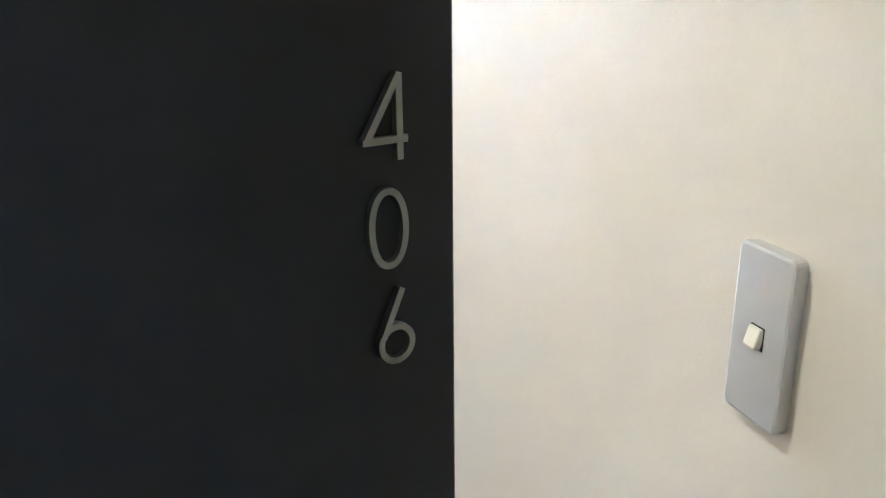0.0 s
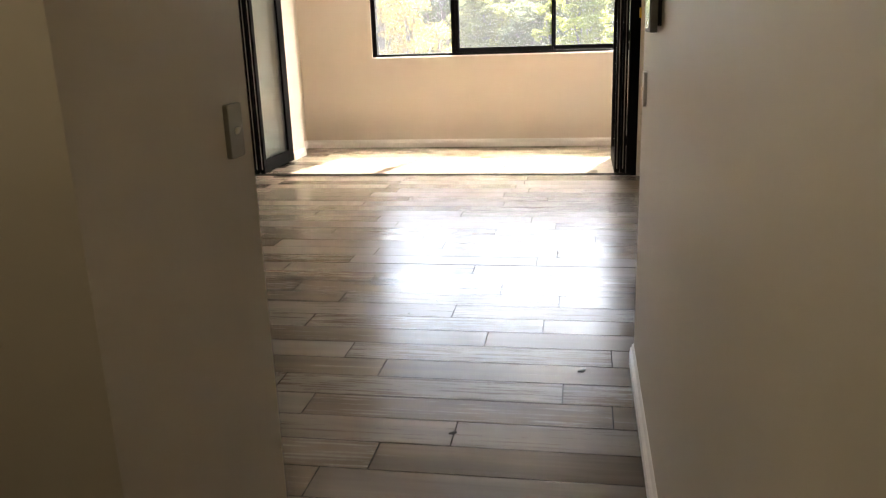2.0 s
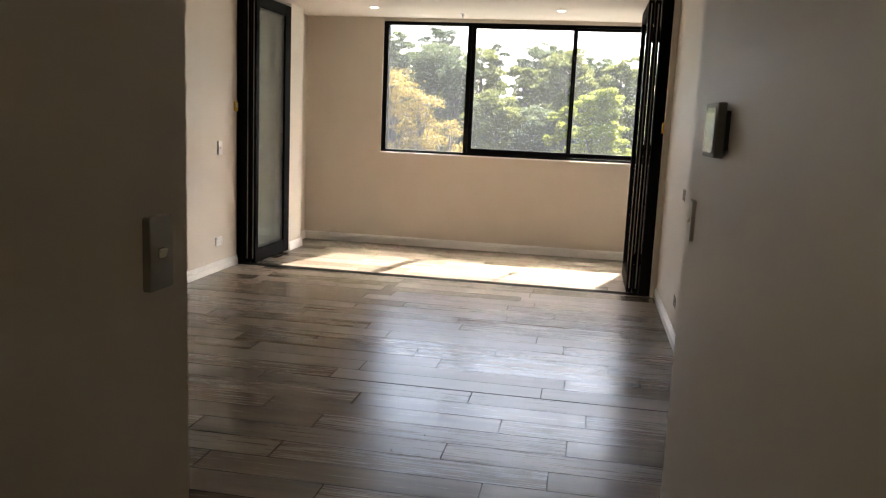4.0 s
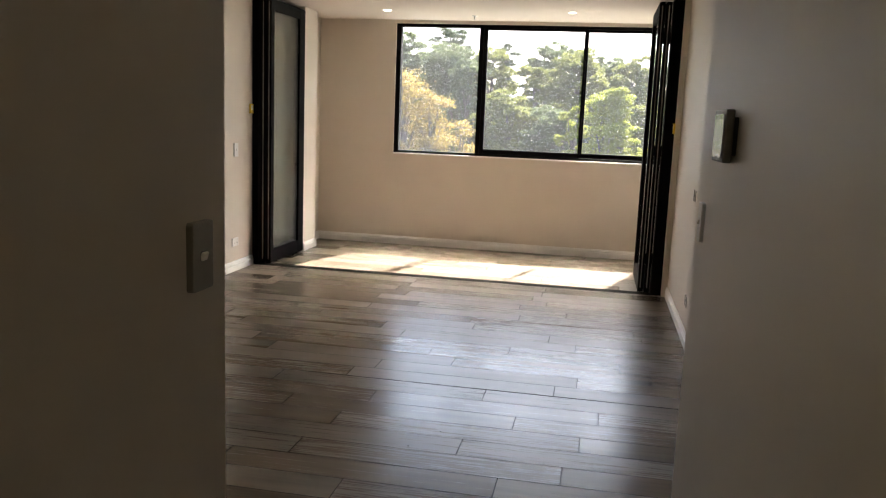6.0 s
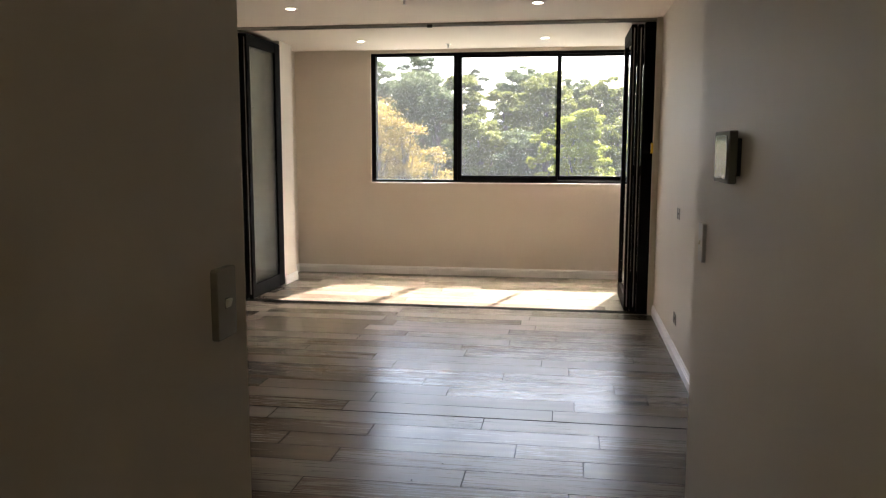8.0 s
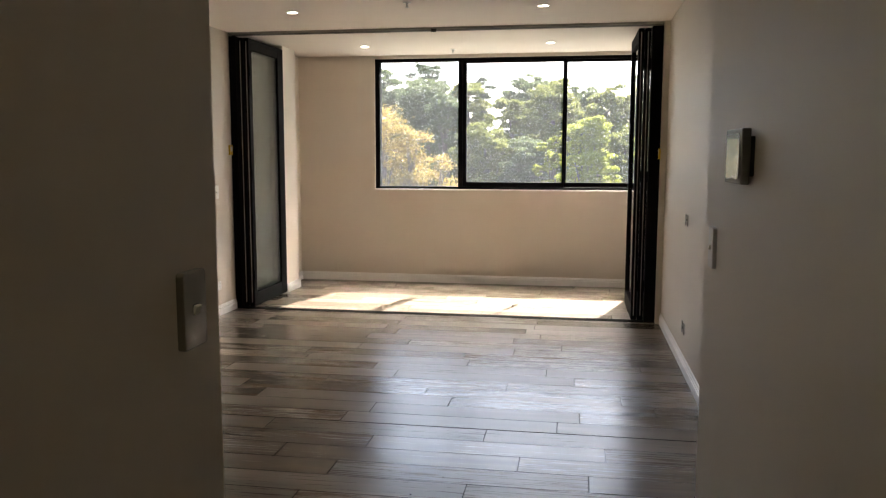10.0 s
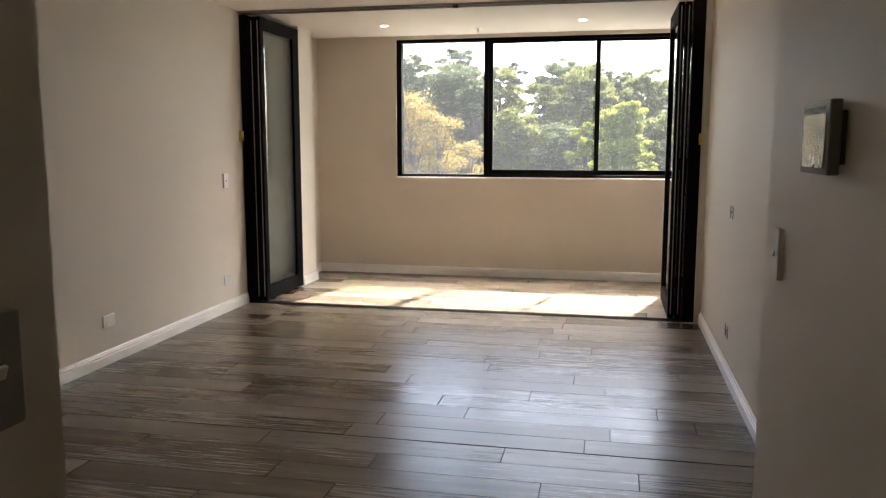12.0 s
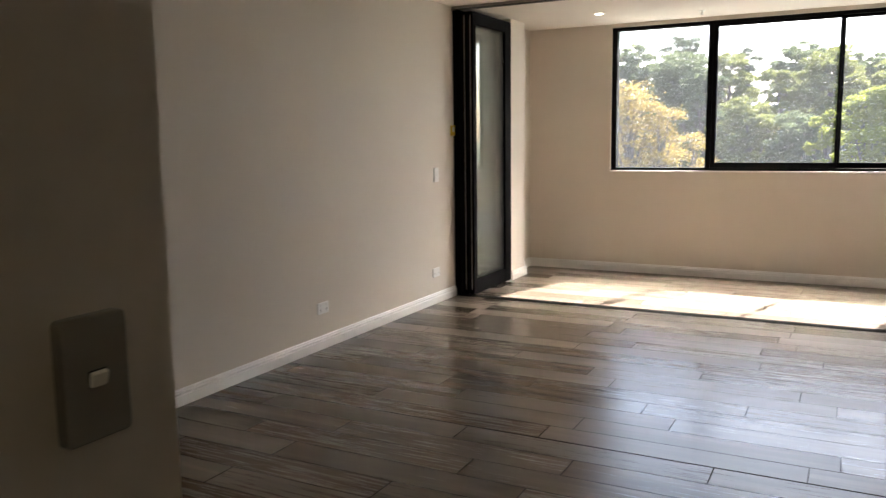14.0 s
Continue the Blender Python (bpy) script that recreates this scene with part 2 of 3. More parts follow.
def skirting(name, a, c, inward):
    """A moulded board from a to c, standing out along inward."""
    bm = bmesh.new()
    rows = [[bm.verts.new((p[0] + inward[0] * d, p[1] + inward[1] * d, z)) for d, z in PROFILE] for p in (a, c)]
    n = len(PROFILE)
    for i in range(n - 1):
        bm.faces.new((rows[0][i], rows[1][i], rows[1][i + 1], rows[0][i + 1]))
    bm.faces.new(rows[0])
    bm.faces.new(rows[1])
    bmesh.ops.recalc_face_normals(bm, faces=bm.faces)
    return structure(part(name, bm, TRIM), "white moulded skirting board along the wall", "skirting")


skirting("baseboard", (XL, YB), (XL, YD - 0.03), (1, 0))
skirting("baseboard", (XR, YC), (XR, YD - 0.07), (-1, 0))
skirting("baseboard", (CR, YE), (CR, YC + 0.014), (-1, 0))
skirting("baseboard", (CL, YR - 0.014), (CL, YB), (1, 0))
skirting("baseboard", (2.0, YR), (CL, YR), (0, -1))
skirting("baseboard", (XL, YW), (XS, YW), (0, -1))
skirting("baseboard", (XL, 7.06), (XL, YW), (1, 0))
skirting("baseboard", (0.157, 6.71), (0.157, 7.074), (1, 0))
skirting("baseboard", (XL, 7.06), (0.157, 7.06), (0, 1))
skirting("baseboard", (XS, YD + 0.10), (XS, YW), (-1, 0))

# ---- window ----
window = structure(new("window_1"), "wide black aluminium sliding window with three panes", "window")
F0, F1 = YW + 0.02, YW + 0.12
box("window_frame", WX0, WX1, F0, F1, WZ0, WZ0 + 0.03, BLACK, window, 0.002)
box("window_frame", WX0, WX1, F0, F1, WZ1 - 0.03, WZ1, BLACK, window, 0.002)
box("window_frame", WX0, WX0 + 0.05, F0 + 0.002, F1 - 0.002, WZ0 + 0.03, WZ1 - 0.03, BLACK, window, 0.002)
box("window_frame", WX1 - 0.022, WX1, F0 + 0.002, F1 - 0.002, WZ0 + 0.03, WZ1 - 0.03, BLACK, window, 0.002)
box("mullion", 1.755, 1.80, F0 - 0.004, F1 + 0.002, WZ0 + 0.03, WZ1 - 0.03, BLACK, window, 0.002)
for x0, x1, y0 in ((1.80, 2.872, F0 + 0.004), (2.85, WX1 - 0.022, F0 + 0.046)):
    sash = bmesh.new()
    z0, z1, y1 = WZ0 + 0.03, WZ1 - 0.03, y0 + 0.038
    add_box(sash, x0, x0 + 0.042, y0, y1, z0, z1, 0.002)
    add_box(sash, x1 - 0.024, x1, y0, y1, z0, z1, 0.002)
    add_box(sash, x0 + 0.042, x1 - 0.024, y0 + 0.001, y1 - 0.001, z0, z0 + 0.05, 0.002)
    add_box(sash, x0 + 0.042, x1 - 0.024, y0 + 0.001, y1 - 0.001, z1 - 0.025, z1, 0.002)
    ob = part("sash", sash, BLACK, window)
    pane = box("pane", x0 + 0.035, x1 - 0.018, y0 + 0.016, y0 + 0.022, z0 + 0.04, z1 - 0.02, GLASS, ob)
    pane.visible_shadow = False
pane = box("pane", WX0 + 0.045, 1.76, F0 + 0.05, F0 + 0.056, WZ0 + 0.025, WZ1 - 0.025, GLASS, window)
pane.visible_shadow = False
box("window_sill", WX0, WX1, YW - 0.004, F0, WZ0 - 0.012, WZ0 + 0.003, TRIM, window, 0.002)


# ---- folding glass doors ----
DW, DH, DT = 0.81, 2.385, 0.045


def folding_leaf(label, lock=0.066, glass=GREYGLASS):
    """A leaf standing along y from its origin, its thickness along x; lock is the width of its outer stile."""
    leaf = thing("folding_door", label, "door", group="folding glass doors")
    s = 0.062
    stile = box("stile", 0, DT, 0, s, 0.012, DH, BLACK, leaf, 0.003)
    box("stile", 0, DT, DW - lock, DW, 0.012, DH, BLACK, leaf, 0.003)
    box("rail", 0.001, DT - 0.001, s, DW - lock, 0.012, 0.135, BLACK, leaf, 0.002)
    box("rail", 0.001, DT - 0.001, s, DW - lock, DH - 0.10, DH, BLACK, leaf, 0.002)
    g = box("pane", DT / 2 - 0.003, DT / 2 + 0.003, s - 0.01, DW - lock + 0.01, 0.125, DH - 0.091, glass, leaf)
    g.visible_shadow = False
    for x in (0.004, DT - 0.010):
        box("glazing_bead", x, x + 0.006, s, s + 0.012, 0.135, DH - 0.10, BLACK, leaf, 0.002)
    for z in (0.3, 1.2, 2.1):
        bm = bmesh.new()
        bmesh.ops.create_cone(bm, cap_ends=True, segments=12, radius1=0.007, radius2=0.007, depth=0.09, matrix=Matrix.Translation((DT + 0.0035, -0.004, z)))
        part("hinge", bm, BLACK, stile)
    box("seal", DT / 2 - 0.004, DT / 2 + 0.004, -0.004, 0.002, 0.05, DH - 0.03, TRACK, stile, 0.001, "pale aluminium edge strip")
    return leaf


LEAF = "black aluminium folding door leaf with grey glass, folded back"
leaf = folding_leaf(LEAF)
leaf.matrix_world = pose(0.067, YD + 0.01, 0)
leaf = folding_leaf("black aluminium folding door leaf with clear glass, folded back", glass=GLASS)
leaf.matrix_world = pose(3.526, YD + 0.012, 0)
copy_thing(leaf, pose(3.473, YD + 0.014, 0, 0, 0, 0.25))
# outer stile widened to stand for the dark reflection beside it in the pane
leaf = folding_leaf("black aluminium folding door leaf, outer stile widened for a dark reflection, folded back", 0.135)
leaf.matrix_world = pose(0.121, YD + 0.012, 0, 0, 0, -0.3)
for name, x0, x1 in (("jamb", 0.002, 0.062), ("jamb", 3.578, 3.664)):
    structure(box(name, x0, x1, YD - 0.03, YD + 0.09, 0, 2.395, BLACK, bevel=0.002), "black aluminium jamb of the folding doors", "door frame")
trk = structure(new("door_track"), "grey aluminium overhead track of the folding doors", "track")
box("track_channel", 0.0, XR, YD - 0.035, YD - 0.028, 2.404, H, TRACK, trk)
box("track_channel", 0.0, XR, YD - 0.012, YD + 0.012, 2.404, H, SLOT, trk)
box("track_channel", 0.0, XR, YD + 0.05, YD + 0.057, 2.404, H, TRACK, trk)
box("track_catch", 1.79, 1.835, YD - 0.045, YD - 0.036, 2.385, 2.412, SLOT, trk, 0.002)
sill = structure(new("door_threshold"), "dark sunken floor track of the folding doors", "track")
box("track_channel", 0.0, XR, YD - 0.034, YD + 0.012, -0.006, 0.003, RUBBER, sill)
box("track_channel", 0.0, XR, YD + 0.012, YD + 0.05, -0.006, 0.005, BLACK, sill)

# ---- entrance door ----
DOOR_AT, DOOR_TURN, DOOR_W = (2.3503, -1.6073), 17.5, 0.84
DIG_U, DIG_Z, DIG_S = 0.8167, 1.3515, 0.0258
door = thing("entrance_door", "dark charcoal entrance door standing part open, satin numerals", "door", (*DOOR_AT, 0), DOOR_TURN)
door_leaf = box("door_leaf", 0, DOOR_W, 0, 0.042, 0.008, 2.04, DOORM, door, 0.0015)


def stroke(bm, pts, w, depth, closed=False):
    """A flat bar of width w along pts (x, z), standing out towards -y by depth."""
    n = len(pts)
    left, right = [], []
    for i in range(n):
        a = Vector(pts[i - 1] if i or closed else pts[i])
        c = Vector(pts[(i + 1) % n] if i < n - 1 or closed else pts[i])
        d = (c - a).normalized()
        nrm = Vector((-d.y, d.x)) * w / 2
        p = Vector(pts[i])
        left.append(p + nrm)
        right.append(p - nrm)
    quads = []
    for y in (0.0, -depth):
        quads.append(([bm.verts.new((p.x, y, p.y)) for p in left], [bm.verts.new((p.x, y, p.y)) for p in right]))
    (la, ra), (lb, rb) = quads
    for i in range(n if closed else n - 1):
        j = (i + 1) % n
        bm.faces.new((lb[i], lb[j], rb[j], rb[i]))
        bm.faces.new((la[i], la[j], lb[j], lb[i]))
        bm.faces.new((ra[i], ra[j], rb[j], rb[i]))
    if not closed:
        for i in (0, n - 1):
            bm.faces.new((la[i], lb[i], rb[i], ra[i]))
    bmesh.ops.recalc_face_normals(bm, faces=bm.faces)


def numeral(kind, u, z):
    """A numeral one unit high, its top right corner of the stem at (0, 0)."""
    bm = bmesh.new()
    s = DIG_S
    w, dep = 0.085 * s, 0.0025
    if kind == "4":
        stroke(bm, [(0.0, -0.0 * s), (0.0, -1.0 * s)], w, dep)
        stroke(bm, [(-0.5 * s, -0.755 * s), (0.105 * s, -0.755 * s)], w, dep + 0.0002)
        stroke(bm, [(-0.45 * s, -0.745 * s), (0.0, 0.0 * s)], w, dep + 0.0004)
    elif kind == "0":
        stroke(bm, [(0.235 * s * math.sin(a) * abs(math.sin(a)) ** -0.12 if abs(math.sin(a)) > 1e-6 else 0.0, -0.5 * s + 0.46 * s * math.cos(a)) for a in [2 * math.pi * i / 48 for i in range(48)]], w, dep, True)
    else:
        r = 0.225 * s
        stroke(bm, [(r * math.sin(a), -0.73 * s + r * 1.02 * math.cos(a)) for a in [2 * math.pi * i / 40 for i in range(40)]], w, dep, True)
        stroke(bm, [(-0.86 * r, -0.62 * s), (0.09 * s, 0.0)], w, dep + 0.0003)
    ob = part("numeral", bm, NUMERAL, door_leaf, "satin nickel numeral " + kind)
    ob.location = (u, -0.0015, z)
    return ob


numeral("4", DIG_U, DIG_Z)
numeral("0", DIG_U - 0.185 * DIG_S, DIG_Z - 1.32 * DIG_S)
numeral("6", DIG_U - 0.12 * DIG_S, DIG_Z - 2.6 * DIG_S)
frame_ob = structure(new("door_1_frame"), "charcoal metal frame of the entrance door", "door frame")
box("jamb", 2.30, 2.345, YE - 0.31, YE - 0.07, 0, 2.12, BLACK, frame_ob, 0.002)
box("head", 2.345, CR, YE - 0.31, YE - 0.07, 2.07, 2.12, BLACK, frame_ob, 0.002)


# ---- lobby ceiling lamp behind the entrance ----
lobby = thing("lobby_light", "round lit ceiling lamp in the lobby outside the door", "lamp", (2.75, -3.1, H))
bm = bmesh.new()
bmesh.ops.create_cone(bm, cap_ends=True, segments=40, radius1=0.15, radius2=0.16, depth=0.05, matrix=Matrix.Translation((0, 0, -0.025)))
part("housing", bm, WHITE, lobby)
lamp = new("lobby_lamp", bpy.data.lights.new("lobby_lamp", "AREA"))
lamp.data.shape, lamp.data.size, lamp.data.energy, lamp.data.color = "DISK", 0.28, 0.05, (1.0, 0.88, 0.68)
lamp.matrix_world = look((2.75, -3.1, H - 0.055), (2.75, -3.1, 0))

# lit downlight in the entry ceiling, just inside the door
lamp = new("entry_lamp", bpy.data.lights.new("entry_lamp", "AREA"))
lamp.data.shape, lamp.data.size, lamp.data.energy, lamp.data.color = "DISK", 0.066, 0.135, (1.0, 0.86, 0.50)
lamp.matrix_world = look((2.53, -0.70, H - 0.006), (2.53, -0.70, 0))

# ---- flecks left on the floor ----
for x, y, r in ((3.197, 1.625, 0.016), (2.762, 1.075, 0.014)):
    fl = thing("floor_fleck", "small dark dried smear on the floor planks", "fleck", (x, y, 0.0), r * 3000, "floor flecks")
    bm = bmesh.new()
    bmesh.ops.create_icosphere(bm, subdivisions=2, radius=1.0)
    for v in bm.verts:
        k = 1 + 0.35 * noise.noise(v.co * 1.7 + Vector((x, y, 0)))
        v.co = Vector((v.co.x * r * 1.3 * k, v.co.y * r * 0.7 * k, (v.co.z + 0.9) * 0.0012))
    part("smear", bm, GROUT, fl, smooth=True)

for x, y in ((2.369, 2.207), (2.471, 2.401)):
    speck = thing("floor_speck", "tiny black speck of grit on the floor planks", "speck", (x, y, 0.0), 0, "floor specks")
    bm = bmesh.new()
    bmesh.ops.create_icosphere(bm, subdivisions=2, radius=0.004, matrix=Matrix.Translation((0, 0, 0.0024)) @ Matrix.Diagonal((1.2, 0.8, 0.6, 1)))
    part("grain", bm, GROUT, speck, smooth=True)

# ---- switches and sockets ----
def rounded_plate(w, h, d, r=0.006):
    """A plate in the x-z plane, its back at y 0 and its face at y -d."""
    bm = bmesh.new()
    add_box(bm, -w / 2, w / 2, -d, 0, -h / 2, h / 2)
    vert = [e for e in bm.edges if abs(e.verts[0].co.y - e.verts[1].co.y) > d * 0.9]
    bmesh.ops.bevel(bm, geom=vert, offset=r, segments=4, affect="EDGES", profile=0.5)
    front = [e for e in bm.edges if all(abs(v.co.y + d) < 1e-5 for v in e.verts) and len(e.link_faces) == 2]
    bmesh.ops.bevel(bm, geom=front, offset=0.0025, segments=2, affect="EDGES", profile=0.6)
    return bm


def switch(at, turn, label, plate=STEEL, rocker=IVORY, tilt=-17, w=0.073, h=0.116, d=0.0115, rw=0.0056):
    t = thing("light_switch", label, "switch", at, turn)
    face = part("plate", rounded_plate(w, h, d), plate, t)
    box("rocker_surround", -rw - 0.0009, rw + 0.0009, -d - 0.0003, -d + 0.0025, -0.0080, 0.0080, SLOT, face, 0.0004)
    bm = bmesh.new()
    add_box(bm, -rw, rw, -d - 0.0045, -d + 0.001, -0.0068, 0.0068, 0.0012, 2)
    bmesh.ops.rotate(bm, verts=bm.verts, cent=(0, -d - 0.001, 0), matrix=Matrix.Rotation(radians(tilt), 3, "X"))
    part("rocker", bm, rocker, face)
    return t


def socket(at, turn, label, wide=True, material=WHITE, blank=False):
    t = thing("power_socket", label, "socket", at, turn)
    w, h = (0.116, 0.074) if wide else (0.074, 0.116)
    part("plate", rounded_plate(w, h, 0.009), material, t)
    if not blank:
        for cx in (-0.03, 0.03):
            bm = bmesh.new()
            for x, z, a in ((-0.006, 0.004, 25), (0.006, 0.004, -25), (0, -0.008, 0)):
                vs = add_box(bm, x - 0.0009, x + 0.0009, -0.0096, -0.0088, z - 0.004, z + 0.004)
                bmesh.ops.rotate(bm, verts=vs, cent=(x, 0, z), matrix=Matrix.Rotation(radians(a), 3, "Y"))
            ob = part("pin_slots", bm, SLOT, t)
            ob.location = (cx, 0, -0.012)
            box("rocker", cx - 0.005, cx + 0.005, -0.0115, -0.0085, 0.014, 0.027, WHITE, t, 0.001)
    return t


def media_plate(at, turn, label):
    """Two upright steel module covers joined by a dark bridge."""
    t = thing("wall_outlet", label, "socket", at, turn, "steel wall outlets")
    box("module", -0.058, -0.028, -0.005, 0, -0.037, 0.037, TRACK, t, 0.0015)
    box("module", 0.028, 0.058, -0.005, 0, -0.037, 0.037, TRACK, t, 0.0015)
    box("bridge", -0.028, 0.028, -0.004, 0, -0.006, 0.006, SLOT, t, 0.001)
    return t


switch((CR, 1.535, 1.109), 90 + 180, "brushed steel light switch plate on the passage wall")
switch((CL, 0.237, 1.147), 90, "steel light switch plate at the wall end, coloured dark as in shade", SHADED_STEEL, IVORY, 17, 0.068, 0.112, rw=0.0082)
switch((CR, -1.223, 1.167), 270, "brushed steel light switch plate beside the entrance door", w=0.051, h=0.115, d=0.0090)
switch((XL, 5.496, 1.057), 90, "pale steel light switch plate beside the folding doors", WHITE, WHITE)
socket((XL, 3.908, 0.268), 90, "white double power socket above the skirting board", True, WHITE)
socket((XL, 5.478, 0.257), 90, "small white double socket near the folding doors", True, WHITE)
media_plate((XR, 4.45, 0.960), 270, "small steel outlet modules on the wall")
media_plate((XR, 4.44, 0.262), 270, "small steel outlet modules above the skirting board")

# ---- intercom ----
ic = thing("intercom", "wall-mounted intercom screen in wrinkled protective film", "intercom", (CR, 1.143, 1.367), 270)
box("mount", -0.08, 0.08, -0.012, 0, -0.045, 0.045, SLOT, ic, 0.002)
case = box("case", -0.095, 0.095, -0.032, -0.012, -0.063, 0.063, satin_metal("dark_grey_case", (0.16, 0.15, 0.135), 0.45, 0.3), ic, 0.003, seg=2)
box("screen", -0.084, 0.064, -0.0328, -0.0318, -0.035, 0.052, mat("screen_glass", (0.03, 0.03, 0.032), 0.08)[0], case)
film_m, fnt, fb = mat("plastic_film", (0.13, 0.13, 0.13), 0.09)
fb.inputs["Specular IOR Level"].default_value = 1.0
fb.inputs["Coat Weight"].default_value = 1.0
fb.inputs["Coat Roughness"].default_value = 0.04
bm = bmesh.new()
bmesh.ops.create_grid(bm, x_segments=40, y_segments=26, size=0.5, matrix=Matrix.Rotation(radians(90), 4, "X"))
for v in bm.verts:
    v.co.x = v.co.x * 0.150 + 0.004
    v.co.z = v.co.z * 0.092 - 0.006
    k = noise.noise(Vector((v.co.x * 38, v.co.z * 26, 3.0))) + 0.6 * noise.noise(Vector((v.co.x * 90, v.co.z * 55, 8.0)))
    low = max(0.0, -v.co.z - 0.02) * 40
    v.co.y = -0.0345 - abs(k) * 0.0022 * (0.5 + low)
part("protective_film", bm, film_m, case, "wrinkled clear protective film", True)


# ---- stickers, downlights, sprinkler ----
for i, (x, y, z, rz) in enumerate(((0.0, 5.80, 1.414, 90), (3.665, 5.815, 1.385, 270))):
    tg = thing("warning_tag", "small yellow warning tag beside the folding door jamb", "tag", (x, y, z), rz, "yellow tags")
    box("card", -0.028, 0.028, -0.016, 0, -0.042, 0.042, YELLOW, tg, 0.001)
    box("print", -0.018, 0.018, -0.0166, -0.0158, -0.012, 0.03, WHITE, tg)

glow, gnt, gb = mat("lamp_glow", (1, 0.95, 0.85), 0.5)
gb.inputs["Emission Color"].default_value = (1.0, 0.93, 0.82, 1)
gb.inputs["Emission Strength"].default_value = 6.0


def downlight(x, y):
    t = thing("downlight", "round white recessed ceiling downlight, lit", "lamp", (x, y, H), 0, "ceiling downlights")
    bm = bmesh.new()
    ring = [(0.047, -0.0005), (0.047, -0.004), (0.036, -0.005), (0.034, -0.0005)]
    rows = [[bm.verts.new((r * math.cos(a), r * math.sin(a), z)) for r, z in ring] for a in [2 * math.pi * i / 32 for i in range(32)]]
    for i in range(32):
        for k in range(3):
            bm.faces.new((rows[i][k], rows[(i + 1) % 32][k], rows[(i + 1) % 32][k + 1], rows[i][k + 1]))
    bmesh.ops.recalc_face_normals(bm, faces=bm.faces)
    part("trim_ring", bm, WHITE, t, smooth=True)
    bm = bmesh.new()
    bmesh.ops.create_cone(bm, cap_ends=True, segments=32, radius1=0.034, radius2=0.034, depth=0.002, matrix=Matrix.Translation((0, 0, -0.0022)))
    part("lens", bm, glow, t, "glowing lens")


downlight(0.94, 6.87)
downlight(2.74, 6.87)
downlight(0.895, 4.99)
downlight(2.747, 5.0)
downlight(2.53, -0.70)
sp = thing("sprinkler", "small white ceiling fire sprinkler head", "sprinkler", (1.76, 7.2, H), 0, "ceiling sprinklers")
bm = bmesh.new()
bmesh.ops.create_cone(bm, cap_ends=True, segments=24, radius1=0.026, radius2=0.030, depth=0.006, matrix=Matrix.Translation((0, 0, -0.003)))
part("escutcheon", bm, WHITE, sp)
bm = bmesh.new()
bmesh.ops.create_cone(bm, cap_ends=True, segments=12, radius1=0.006, radius2=0.009, depth=0.03, matrix=Matrix.Translation((0, 0, -0.02)))
part("stem", bm, STEEL, sp)
bm = bmesh.new()
bmesh.ops.create_cone(bm, cap_ends=True, segments=16, radius1=0.014, radius2=0.014, depth=0.002, matrix=Matrix.Translation((0, 0, -0.036)))
part("deflector", bm, STEEL, sp)
copy_thing(sp, pose(1.82, 4.74, H))

# ---- outside ----
GZ = -11.0
structure(box("ground", -900, 900, 8.5, 1800, GZ - 1, GZ, noisy("grass_ground", (0.05, 0.07, 0.025), (0.09, 0.1, 0.045), 0.4, 0.95)), "grassy ground far below the window", "ground")


def limb(bm, a, c, r0, r1, seg=7):
    a, c = Vector(a), Vector(c)
    d = c - a
    q = d.to_track_quat("Z", "Y").to_matrix().to_4x4()
    bmesh.ops.create_cone(bm, cap_ends=True, segments=seg, radius1=r0, radius2=r1, depth=d.length, matrix=Matrix.Translation((a + c) / 2) @ q)


